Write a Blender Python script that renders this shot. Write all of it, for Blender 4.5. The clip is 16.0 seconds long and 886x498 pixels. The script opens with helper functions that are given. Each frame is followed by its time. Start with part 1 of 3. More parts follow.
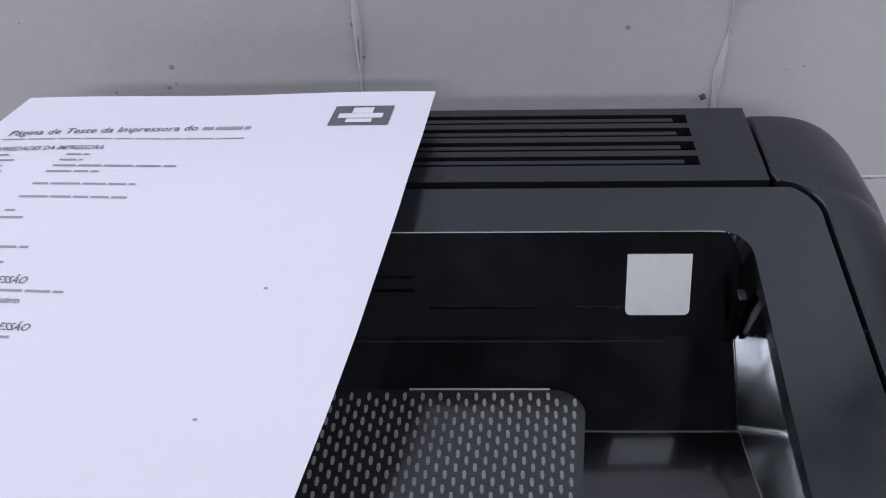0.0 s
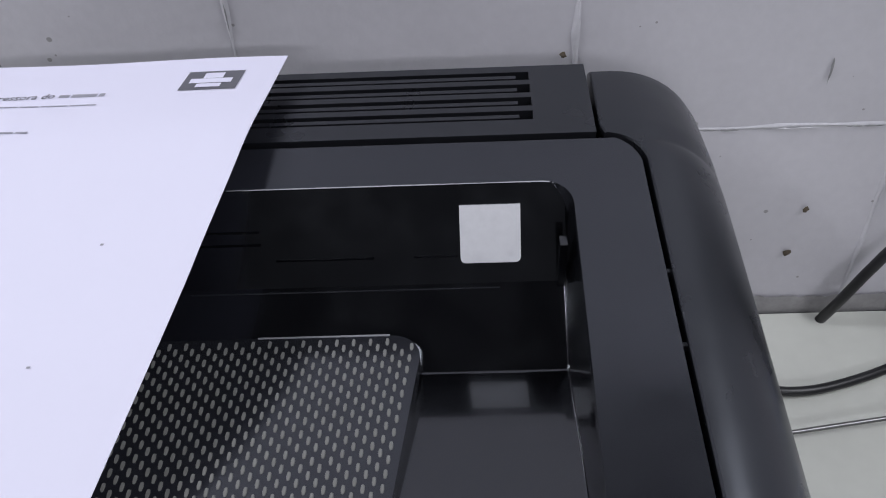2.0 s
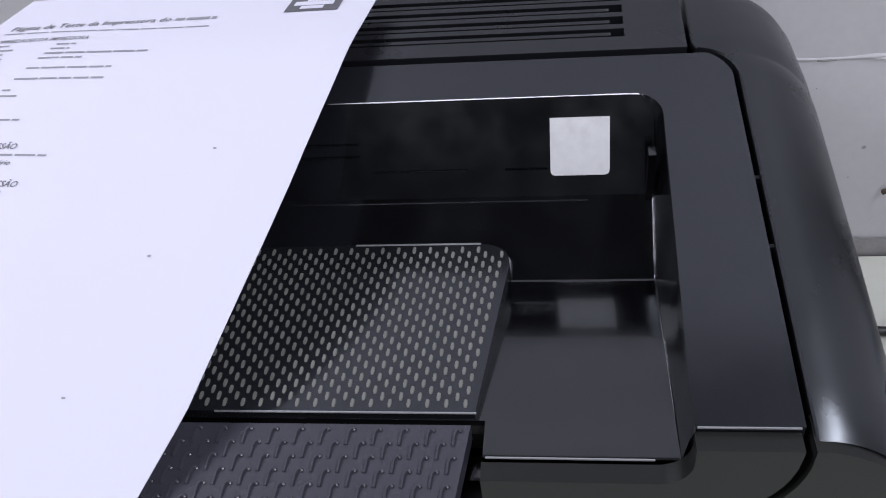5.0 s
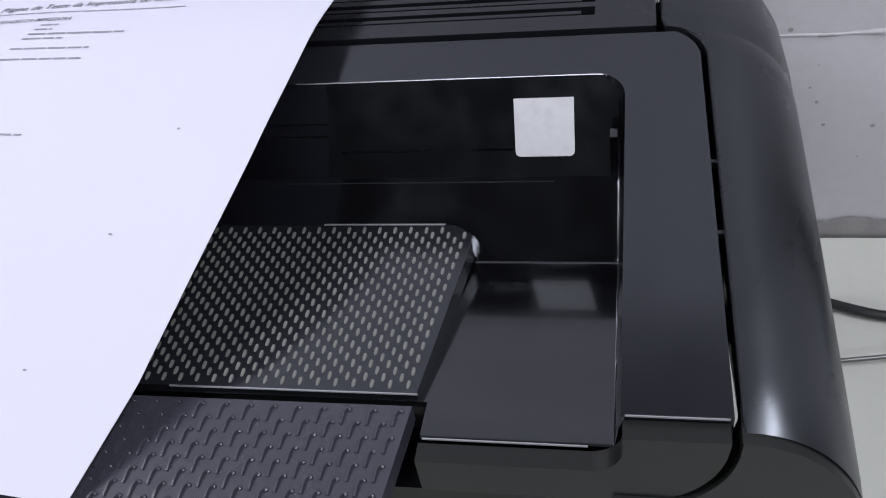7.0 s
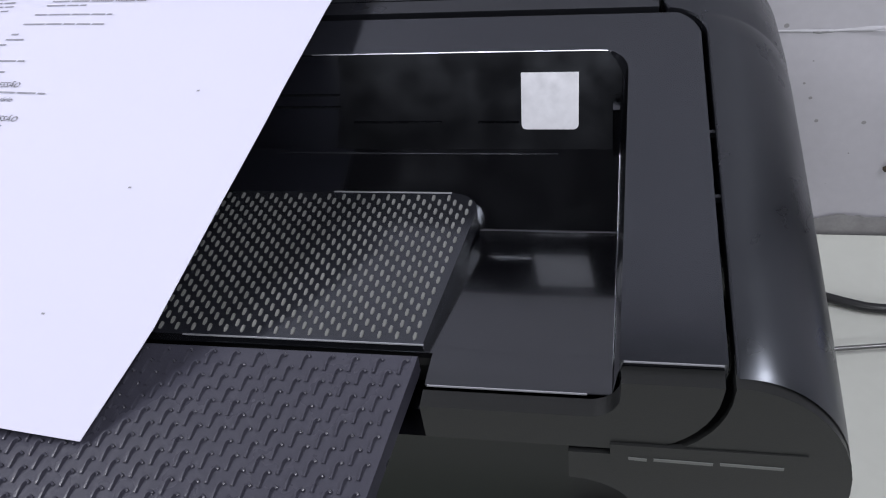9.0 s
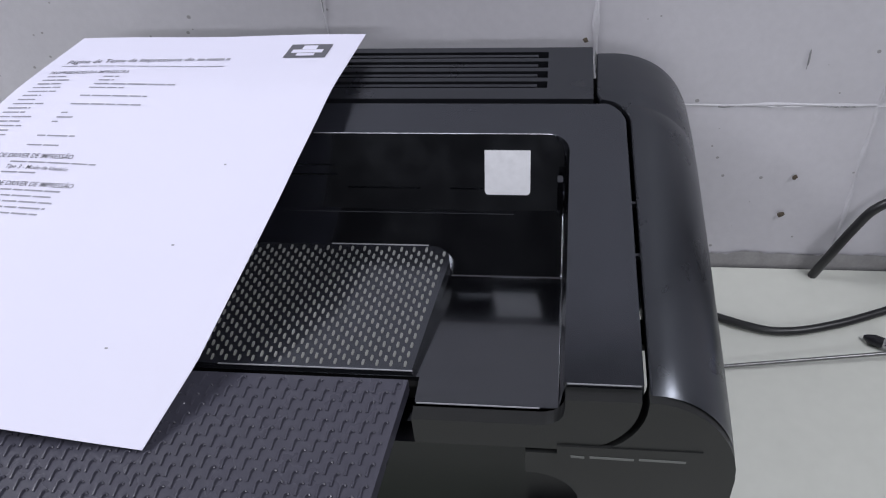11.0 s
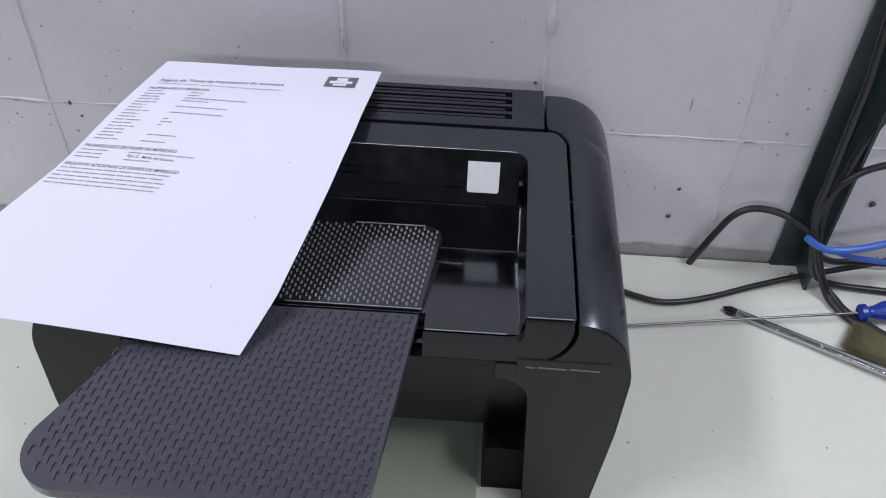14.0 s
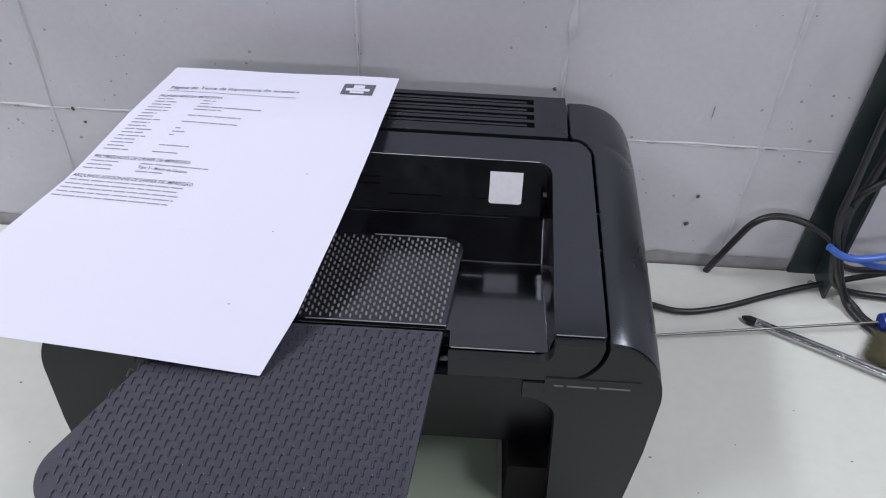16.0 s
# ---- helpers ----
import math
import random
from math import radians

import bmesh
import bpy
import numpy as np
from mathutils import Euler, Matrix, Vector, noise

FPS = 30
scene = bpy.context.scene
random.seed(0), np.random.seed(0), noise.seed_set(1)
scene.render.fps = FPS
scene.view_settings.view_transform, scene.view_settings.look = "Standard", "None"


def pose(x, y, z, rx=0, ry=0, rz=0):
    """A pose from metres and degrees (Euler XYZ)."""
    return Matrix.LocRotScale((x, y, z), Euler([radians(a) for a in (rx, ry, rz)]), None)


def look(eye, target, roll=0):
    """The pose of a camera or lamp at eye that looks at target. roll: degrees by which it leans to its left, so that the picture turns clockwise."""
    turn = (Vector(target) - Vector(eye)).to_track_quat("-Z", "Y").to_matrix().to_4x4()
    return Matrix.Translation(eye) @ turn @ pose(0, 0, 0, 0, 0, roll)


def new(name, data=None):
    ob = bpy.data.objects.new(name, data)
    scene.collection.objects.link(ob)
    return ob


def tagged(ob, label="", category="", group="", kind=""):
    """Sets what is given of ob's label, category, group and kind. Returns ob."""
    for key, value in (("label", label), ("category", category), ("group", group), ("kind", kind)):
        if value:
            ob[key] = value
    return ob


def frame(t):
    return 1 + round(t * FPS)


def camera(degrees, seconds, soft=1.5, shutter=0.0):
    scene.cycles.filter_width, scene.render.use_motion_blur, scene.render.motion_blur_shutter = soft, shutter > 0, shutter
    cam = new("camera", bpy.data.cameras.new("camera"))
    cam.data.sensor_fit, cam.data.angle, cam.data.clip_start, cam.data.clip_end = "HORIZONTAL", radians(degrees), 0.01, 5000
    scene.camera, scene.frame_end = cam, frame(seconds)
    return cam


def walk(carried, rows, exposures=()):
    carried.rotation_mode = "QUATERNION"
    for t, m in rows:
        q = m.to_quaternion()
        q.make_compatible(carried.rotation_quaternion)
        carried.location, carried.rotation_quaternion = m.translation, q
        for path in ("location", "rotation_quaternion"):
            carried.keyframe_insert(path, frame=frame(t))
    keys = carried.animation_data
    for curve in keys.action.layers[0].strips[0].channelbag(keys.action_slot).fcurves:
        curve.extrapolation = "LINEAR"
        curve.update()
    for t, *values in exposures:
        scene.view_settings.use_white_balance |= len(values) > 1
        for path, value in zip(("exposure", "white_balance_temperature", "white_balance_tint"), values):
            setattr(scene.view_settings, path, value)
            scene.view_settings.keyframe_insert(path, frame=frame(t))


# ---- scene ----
cam = camera(52.0, 16.0, soft=1.1)
PATH = [
    (0, look((0.005, -0.115, 0.472), (-0.057, 1.348, -0.89), -1.9)),
    (0.5, look((0.046, -0.136, 0.503), (-0.076, 1.294, -0.89), -4.3)),
    (1, look((0.059, -0.152, 0.495), (-0.027, 1.294, -0.884), -3.6)),
    (1.5, look((0.067, -0.139, 0.49), (0.007, 1.296, -0.902), -3.2)),
    (2, look((0.071, -0.134, 0.478), (0.011, 1.286, -0.929), -3.4)),
    (2.5, look((0.067, -0.135, 0.478), (0.005, 1.272, -0.942), -3.6)),
    (3, look((0.071, -0.134, 0.47), (-0.005, 1.262, -0.96), -3.9)),
    (3.5, look((0.065, -0.135, 0.46), (-0.019, 1.252, -0.979), -3.4)),
    (4, look((0.069, -0.153, 0.465), (-0.076, 1.244, -0.959), -4.7)),
    (4.2, look((0.066, -0.166, 0.465), (-0.105, 1.244, -0.943), -5.5)),
    (6.3, look((0.1, -0.167, 0.471), (-0.269, 1.16, -0.979), -11.1)),
    (6.5, look((0.106, -0.164, 0.47), (-0.275, 1.161, -0.979), -11.3)),
    (7, look((0.117, -0.159, 0.466), (-0.293, 1.158, -0.982), -12.5)),
    (7.5, look((0.117, -0.169, 0.462), (-0.294, 1.16, -0.975), -12.3)),
    (8, look((0.116, -0.172, 0.479), (-0.291, 1.155, -0.962), -11.9)),
    (8.5, look((0.112, -0.179, 0.469), (-0.285, 1.16, -0.962), -11.0)),
    (9, look((0.114, -0.188, 0.459), (-0.279, 1.172, -0.955), -10.1)),
    (9.5, look((0.108, -0.188, 0.469), (-0.275, 1.171, -0.948), -10.1)),
    (10, look((0.135, -0.186, 0.475), (-0.276, 1.18, -0.926), -11.0)),
    (10.2, look((0.142, -0.184, 0.475), (-0.265, 1.185, -0.924), -10.9)),
    (12.3, pose(0.0474, -0.3974, 0.6912, 44.36, -1.65, 1.82)),
    (12.5, pose(0.0479, -0.4038, 0.6855, 44.71, -1.74, 1.99)),
    (13, pose(0.0742, -0.4076, 0.6925, 44.32, -1.27, 3.31)),
    (13.5, pose(0.0667, -0.4198, 0.686, 44.89, -1.37, 3.17)),
    (14, pose(0.0679, -0.4089, 0.6907, 44.4, -1.49, 3.45)),
    (14.5, pose(0.0444, -0.4083, 0.6753, 45.02, -1.96, 2.77)),
    (15, pose(0.0337, -0.3948, 0.6795, 44.39, -2.45, 2.58)),
    (15.5, pose(0.0345, -0.3918, 0.6704, 44.59, -2.42, 2.56)),
    (16, pose(0.039, -0.3851, 0.6851, 44.04, -2.04, 2.74)),
]
walk(cam, PATH, exposures=[(0, -0.14), (0.6, -0.09), (1, 0.0), (1.5, -0.08), (2.2, -0.06), (3.4, 0.0), (6.3, 0.06), (10.2, 0.05), (12.3, 0.0), (16, 0.0)])

# ---- world and light ----
world = bpy.data.worlds.new("world")
world.use_nodes = True
scene.world = world
world.node_tree.nodes["Background"].inputs[0].default_value = (0.75, 0.8, 0.9, 1)
world.node_tree.nodes["Background"].inputs[1].default_value = 0.02
scene.view_settings.exposure = 0.0


def ceiling_lamp(x, y, z, sx, sy, watts):
    data = bpy.data.lights.new("tube_light", "AREA")
    data.shape, data.size, data.size_y, data.energy, data.color = "RECTANGLE", sx, sy, watts, (0.91, 0.925, 1.0)
    ob = new("tube_light", data)
    ob.matrix_world = pose(x, y, z)
    return ob


ceiling_lamp(-1.3, -0.3, 1.93, 0.3, 1.2, 39)
ceiling_lamp(1.15, -0.45, 1.93, 0.3, 1.2, 30)
ceiling_lamp(0.0, -3.0, 1.93, 1.8, 0.4, 46)


# ---- materials ----
def material(name, colour, rough=0.5, metal=0.0, spots=0.0, spot_scale=40.0, grain=0.0, grain_scale=900.0, bump=0.0,
             spec=0.5, rough_var=0.0, dark=0.5, ior=1.5, coat=0.0, tint=(1, 1, 1)):
    """A principled material with stains at one scale and grain at another."""
    m = bpy.data.materials.new(name)
    m.use_nodes = True
    t = m.node_tree
    b = t.nodes["Principled BSDF"]
    b.inputs["Roughness"].default_value, b.inputs["Metallic"].default_value = rough, metal
    b.inputs["Specular IOR Level"].default_value = spec
    b.inputs["IOR"].default_value = ior
    b.inputs["Specular Tint"].default_value = (*tint, 1)
    b.inputs["Coat Weight"].default_value, b.inputs["Coat IOR"].default_value, b.inputs["Coat Roughness"].default_value = coat, 1.7, 0.04
    b.inputs["Base Color"].default_value = (*colour, 1)
    co = t.nodes.new("ShaderNodeTexCoord")

    def tex(scale, detail):
        n = t.nodes.new("ShaderNodeTexNoise")
        n.inputs["Scale"].default_value, n.inputs["Detail"].default_value = scale, detail
        t.links.new(co.outputs["Object"], n.inputs["Vector"])
        return n

    big, small = tex(spot_scale, 4), tex(grain_scale, 2)
    last = None
    for n, amount, lo, hi in ((big, spots, 0.35, 0.7), (small, grain, 0.3, 0.7)):
        if amount <= 0:
            continue
        r = t.nodes.new("ShaderNodeMapRange")
        r.inputs["From Min"].default_value, r.inputs["From Max"].default_value = lo, hi
        r.inputs["To Min"].default_value, r.inputs["To Max"].default_value = 0.0, amount
        t.links.new(n.outputs[0], r.inputs["Value"])
        mix = t.nodes.new("ShaderNodeMix")
        mix.data_type = "RGBA"
        t.links.new(r.outputs[0], mix.inputs["Factor"])
        if last:
            t.links.new(last, mix.inputs[6])
        else:
            mix.inputs[6].default_value = (*colour, 1)
        mix.inputs[7].default_value = (*[c * dark for c in colour], 1)
        last = mix.outputs[2]
    if last:
        t.links.new(last, b.inputs["Base Color"])
    if rough_var > 0:
        r = t.nodes.new("ShaderNodeMapRange")
        r.inputs["From Min"].default_value, r.inputs["From Max"].default_value = 0.3, 0.7
        r.inputs["To Min"].default_value, r.inputs["To Max"].default_value = max(0.02, rough - rough_var), rough + rough_var
        t.links.new(big.outputs[0], r.inputs["Value"])
        t.links.new(r.outputs[0], b.inputs["Roughness"])
    if bump > 0:
        n = t.nodes.new("ShaderNodeBump")
        n.inputs["Strength"].default_value, n.inputs["Distance"].default_value = 0.4, bump
        t.links.new(small.outputs[0], n.inputs["Height"])
        t.links.new(n.outputs[0], b.inputs["Normal"])
    return m


def wall_material():
    """White-painted concrete blocks: soft stains, pores and chips."""
    m = material("painted_block", (0.665, 0.65, 0.70), 0.6, spots=0.28, spot_scale=11, grain=0.16, grain_scale=150, bump=0.001, dark=0.72)
    t = m.node_tree
    b = t.nodes["Principled BSDF"]
    src = b.inputs["Base Color"].links[0].from_socket
    co = t.nodes.new("ShaderNodeTexCoord")
    v = t.nodes.new("ShaderNodeTexVoronoi")
    v.inputs["Scale"].default_value = 75
    t.links.new(co.outputs["Object"], v.inputs["Vector"])
    w = t.nodes.new("ShaderNodeTexNoise")
    w.inputs["Scale"].default_value = 19
    t.links.new(co.outputs["Object"], w.inputs["Vector"])
    lim = t.nodes.new("ShaderNodeMapRange")
    lim.inputs["From Min"].default_value, lim.inputs["From Max"].default_value = 0.36, 0.72
    lim.inputs["To Min"].default_value, lim.inputs["To Max"].default_value = 0.0, 0.15
    t.links.new(w.outputs[0], lim.inputs["Value"])
    less = t.nodes.new("ShaderNodeMath")
    less.operation = "LESS_THAN"
    t.links.new(v.outputs["Distance"], less.inputs[0])
    t.links.new(lim.outputs[0], less.inputs[1])
    half = t.nodes.new("ShaderNodeMath")
    half.operation = "MULTIPLY"
    half.inputs[1].default_value = 0.6
    t.links.new(less.outputs[0], half.inputs[0])
    mix = t.nodes.new("ShaderNodeMix")
    mix.data_type = "RGBA"
    t.links.new(half.outputs[0], mix.inputs["Factor"])
    t.links.new(src, mix.inputs[6])
    mix.inputs[7].default_value = (0.17, 0.16, 0.15, 1)
    t.links.new(mix.outputs[2], b.inputs["Base Color"])
    return m


MAT_WALL = wall_material()
MAT_JOINT = material("mortar", (0.67, 0.66, 0.705), 0.7, spots=0.3, spot_scale=30, grain=0.2, grain_scale=300, bump=0.001, dark=0.7)
MAT_STAIN = material("old_stain", (0.11, 0.085, 0.06), 0.7, spots=0.5, spot_scale=300)
MAT_GRIME = material("grime", (0.3, 0.3, 0.31), 0.8, spots=0.5, spot_scale=60)
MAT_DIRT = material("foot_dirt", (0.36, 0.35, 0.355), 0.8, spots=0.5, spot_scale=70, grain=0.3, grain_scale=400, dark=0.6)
MAT_TABLE = material("laminate", (0.64, 0.65, 0.60), 0.36, spots=0.2, spot_scale=8, grain=0.14, grain_scale=90, rough_var=0.08, dark=0.75)
MAT_ROOM = material("room_paint", (0.09, 0.09, 0.095), 0.8, spots=0.1, spot_scale=2)
MAT_FLOOR = material("floor_tile", (0.12, 0.12, 0.12), 0.5, spots=0.2, spot_scale=3)
MAT_PLASTIC = material("black_plastic", (0.0105, 0.0109, 0.0135), 0.31, spots=0.25, spot_scale=30, grain=0.25, grain_scale=1500, bump=0.00004, rough_var=0.06, ior=1.8, tint=(0.85, 0.9, 1))
MAT_LID = material("satin_black", (0.0140, 0.0146, 0.0182), 0.17, spots=0.2, spot_scale=40, rough_var=0.06, grain=0.3, grain_scale=1200, ior=1.95, tint=(0.85, 0.9, 1))
MAT_GLOSS = material("piano_black", (0.0014, 0.0014, 0.0020), 0.15, spots=0.3, spot_scale=50, rough_var=0.04, ior=1.95, coat=0.5, tint=(0.85, 0.9, 1))
MAT_FRONT = material("front_plastic", (0.0125, 0.0132, 0.0132), 0.42, spots=0.2, spot_scale=35, grain=0.2, grain_scale=1500, bump=0.0001, spec=0.4)
# door black is deepened to paint the shade under the lip
MAT_DOOR = material("shaded_door", (0.0045, 0.0045, 0.0068), 0.3, spots=0.2, spot_scale=40, spec=0.25)
MAT_EDGE_GLINT = material("shiny_edge", (0.55, 0.56, 0.6), 0.22, metal=0.7)
MAT_TRAY = material("shaded_tray", (0.29, 0.33, 0.265), 0.4, spots=0.15, spot_scale=20)
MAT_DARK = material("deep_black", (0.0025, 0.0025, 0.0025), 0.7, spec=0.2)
MAT_FLAP = material("flap_plastic", (0.06, 0.059, 0.079), 0.27, spots=0.15, spot_scale=30, grain=0.25, grain_scale=1500, bump=0.0001, rough_var=0.05)
MAT_BUMP_GLINT = material("glinting_bump", (0.19, 0.19, 0.182), 0.28, spots=0.3, spot_scale=120)
MAT_PAPER = material("paper", (0.70, 0.69, 0.82), 0.75, spots=0.03, spot_scale=12, grain=0.03, grain_scale=700, dark=0.9)
MAT_INK = material("toner", (0.12, 0.12, 0.14), 0.6)
MAT_PRINTLINE = material("thin_toner", (0.33, 0.33, 0.38), 0.6, grain=0.4, grain_scale=1500)
MAT_SILVER = material("silver_foil", (0.82, 0.82, 0.86), 0.4, metal=0.45, spots=0.5, spot_scale=150, rough_var=0.12, dark=0.75)
MAT_PRINT = material("grey_print", (0.13, 0.135, 0.13), 0.5)
MAT_POST = material("green_steel", (0.018, 0.03, 0.032), 0.42, spots=0.3, spot_scale=30, grain=0.2, grain_scale=400, bump=0.0002)
MAT_CABLE = material("cable_rubber", (0.012, 0.012, 0.014), 0.4, spots=0.2, spot_scale=60)
MAT_BLUE = material("blue_plastic", (0.012, 0.035, 0.28), 0.3, spots=0.2, spot_scale=50)
MAT_BLUETIE = material("blue_cable", (0.05, 0.13, 0.5), 0.35, spots=0.2, spot_scale=60)
MAT_STEEL = material("steel", (0.55, 0.55, 0.57), 0.22, metal=1.0, spots=0.2, spot_scale=120, rough_var=0.08)
MAT_OLDSTEEL = material("dull_steel", (0.2, 0.2, 0.2), 0.35, metal=0.8, spots=0.4, spot_scale=100)
MAT_TIP = material("black_tip", (0.03, 0.03, 0.035), 0.35, metal=0.6)
MAT_BRISTLE = material("bristle", (0.11, 0.095, 0.045), 0.6, spots=0.6, spot_scale=200)


# ---- mesh helpers ----
def mesh_object(name, bm, mat, parent=None, smooth=30):
    me = bpy.data.meshes.new(name)
    bmesh.ops.recalc_face_normals(bm, faces=bm.faces)
    bm.to_mesh(me)
    bm.free()
    me.materials.append(mat)
    if smooth:
        for p in me.polygons:
            p.use_smooth = True
        me.set_sharp_from_angle(angle=radians(smooth))
    ob = new(name, me)
    ob.parent = parent
    return ob


def part(name, bm, mat, parent, label="", smooth=30):
    ob = mesh_object(name, bm, mat, parent, smooth)
    return tagged(ob, label) if label else ob


def thing(name, label, category, group="", at=(0, 0, 0)):
    ob = new(name)
    ob.empty_display_size = 0.05
    ob.location = at
    return tagged(ob, label, category, group)


def box(bm, x0, x1, y0, y1, z0, z1):
    v = [bm.verts.new((x, y, z)) for z in (z0, z1) for y in (y0, y1) for x in (x0, x1)]
    for f in ((0, 1, 3, 2), (4, 5, 7, 6), (0, 1, 5, 4), (2, 3, 7, 6), (0, 2, 6, 4), (1, 3, 7, 5)):
        bm.faces.new([v[i] for i in f])
    return v


def bevel(bm, width, segments=2, angle=35):
    edges = [e for e in bm.edges if len(e.link_faces) == 2 and e.calc_face_angle(0) > radians(angle)]
    bmesh.ops.bevel(bm, geom=edges, offset=width, segments=segments, affect="EDGES", clamp_overlap=True, profile=0.5)


def prism(bm, outline, lift, drop):
    """A solid from a closed outline: lift(p) gives its upper point in space, drop is the vector to its lower side."""
    a = [bm.verts.new(lift(p)) for p in outline]
    b = [bm.verts.new(Vector(v.co) + Vector(drop)) for v in a]
    n = len(a)
    bm.faces.new(a)
    bm.faces.new(b[::-1])
    for i in range(n):
        bm.faces.new((a[i], b[i], b[(i + 1) % n], a[(i + 1) % n]))


def arc(cx, cy, r, a0, a1, n=8):
    return [(cx + r * math.cos(radians(a0 + (a1 - a0) * i / n)), cy + r * math.sin(radians(a0 + (a1 - a0) * i / n))) for i in range(n + 1)]


def lathe(bm, profile, segments=20, m=Matrix()):
    """A solid of revolution about z from (radius, z) pairs."""
    rings = [[bm.verts.new(m @ Vector((r * math.cos(math.tau * k / segments), r * math.sin(math.tau * k / segments), z))) for k in range(segments)]
             for r, z in profile]
    for a, b in zip(rings, rings[1:]):
        for k in range(segments):
            bm.faces.new((a[k], a[(k + 1) % segments], b[(k + 1) % segments], b[k]))
    bm.faces.new(rings[0][::-1])
    bm.faces.new(rings[-1])


def tube(bm, points, radius, segments=10, steps=10):
    """A round cable along a smooth curve through the points."""
    pts = [Vector(p) for p in points]
    pts = [pts[0] * 2 - pts[1]] + pts + [pts[-1] * 2 - pts[-2]]
    path = []
    for i in range(1, len(pts) - 2):
        a, b, c, d = pts[i - 1:i + 3]
        for k in range(steps):
            t = k / steps
            path.append(0.5 * (2 * b + (c - a) * t + (2 * a - 5 * b + 4 * c - d) * t * t + (3 * b - a - 3 * c + d) * t ** 3))
    path.append(pts[-2])
    rings = []
    side = Vector((0, 0, 1))
    for i, p in enumerate(path):
        way = (path[min(i + 1, len(path) - 1)] - path[max(i - 1, 0)]).normalized()
        if abs(way.dot(side)) > 0.95:
            side = Vector((0, 1, 0))
        u = way.cross(side).normalized()
        w = u.cross(way)
        rings.append([bm.verts.new(p + radius * (math.cos(math.tau * k / segments) * u + math.sin(math.tau * k / segments) * w)) for k in range(segments)])
    for a, b in zip(rings, rings[1:]):
        for k in range(segments):
            bm.faces.new((a[k], a[(k + 1) % segments], b[(k + 1) % segments], b[k]))
    bm.faces.new(rings[0][::-1])
    bm.faces.new(rings[-1])


# ---- the room ----
WALL_Y = 0.28
JOINT_Z = 0.157
JOINTS_X = (-0.93, -0.635, -0.338, -0.05, 0.13, 0.32, 0.515, 0.71, 0.905)


def back_wall():
    bm = bmesh.new()
    box(bm, -2.2, 2.2, WALL_Y + 0.0011, WALL_Y + 0.2, -0.75, 2.0)
    wall = tagged(mesh_object("wall_north", bm, MAT_JOINT, smooth=0), "white-painted concrete block wall with chips and stains", "wall", kind="structure")
    rng = random.Random(4)
    levels = (-0.03, JOINT_Z, JOINT_Z + 0.195, JOINT_Z + 0.39, JOINT_Z + 0.585)
    for z0, z1 in zip(levels, levels[1:]):
        for x0, x1 in zip(JOINTS_X, JOINTS_X[1:]):
            bm = bmesh.new()
            g = 0.0007
            nx, nz = 10, 6
            rows = []
            for j in range(nz + 1):
                rows.append([])
                for i in range(nx + 1):
                    x = x0 + g + (x1 - x0 - 2 * g) * i / nx
                    z = z0 + g + (z1 - z0 - 2 * g) * j / nz
                    rim = i in (0, nx) or j in (0, nz)
                    y = WALL_Y + (0.0008 if rim else 0) + 0.0012 * noise.noise((x * 9, z * 9, 3))
                    rows[-1].append(bm.verts.new((x + (rng.uniform(-0.0009, 0.0009) if rim else 0), y, z + (rng.uniform(-0.0009, 0.0009) if rim else 0))))
            for j in range(nz):
                for i in range(nx):
                    bm.faces.new((rows[j][i], rows[j][i + 1], rows[j + 1][i + 1], rows[j + 1][i]))
            ring = [rows[0][i] for i in range(nx + 1)] + [rows[j][nx] for j in range(1, nz + 1)] + [rows[nz][i] for i in range(nx - 1, -1, -1)] + [rows[j][0] for j in range(nz - 1, 0, -1)]
            back = [bm.verts.new((v.co.x, WALL_Y + 0.003, v.co.z)) for v in ring]
            for i in range(len(ring)):
                bm.faces.new((ring[i], back[i], back[(i + 1) % len(ring)], ring[(i + 1) % len(ring)]))
            part("block", bm, MAT_WALL, wall, smooth=60)
    # uneven mortar squeezed out of the joints and painted over
    runs = [((x, z0), (x, z1)) for x in JOINTS_X[1:-1] for z0, z1 in zip(levels, levels[1:])]
    runs += [((x0, z), (x1, z)) for z in levels[1:-1] for x0, x1 in zip(JOINTS_X, JOINTS_X[1:])]
    for a, b in runs:
        bm = bmesh.new()
        upright = a[0] == b[0]
        n = 36
        rows = []
        for i in range(n + 1):
            u = i / n
            x, z = a[0] + (b[0] - a[0]) * u, a[1] + (b[1] - a[1]) * u
            swell = noise.noise((x * 38, z * 38, 7))
            half = max(0.0004, 0.0019 + 0.0022 * swell + rng.uniform(-0.0003, 0.0003))
            proud = max(0.0, (0.0010 if upright else 0.0001) + (0.0021 if upright else 0.0009) * swell) if 0 < i < n else 0.0
            off = 0.0012 * noise.noise((x * 25, z * 25, 1))
            rows.append([bm.verts.new((x + (off + q * half if upright else 0), WALL_Y + dy, z + (0 if upright else off + q * half)))
                         for q, dy in ((-1, 0.0014), (-0.5, 0.0003 - 0.8 * proud), (0.2, 0.0002 - proud), (1, 0.0014))])
        for p, q in zip(rows, rows[1:]):
            for k in range(3):
                bm.faces.new((p[k], p[k + 1], q[k + 1], q[k]))
        part("mortar_ridge", bm, MAT_JOINT, wall, "uneven painted mortar along a joint", smooth=70)
    # the wall goes on above the courses
    bm = bmesh.new()
    box(bm, -2.2, 2.2, WALL_Y + 0.0002, WALL_Y + 0.0011, levels[-1] + 0.002, 0.95)
    part("upper_wall", bm, MAT_WALL, wall, smooth=0)
    # unseen dark stretch, added so that the lid reflects less light
    bm = bmesh.new()
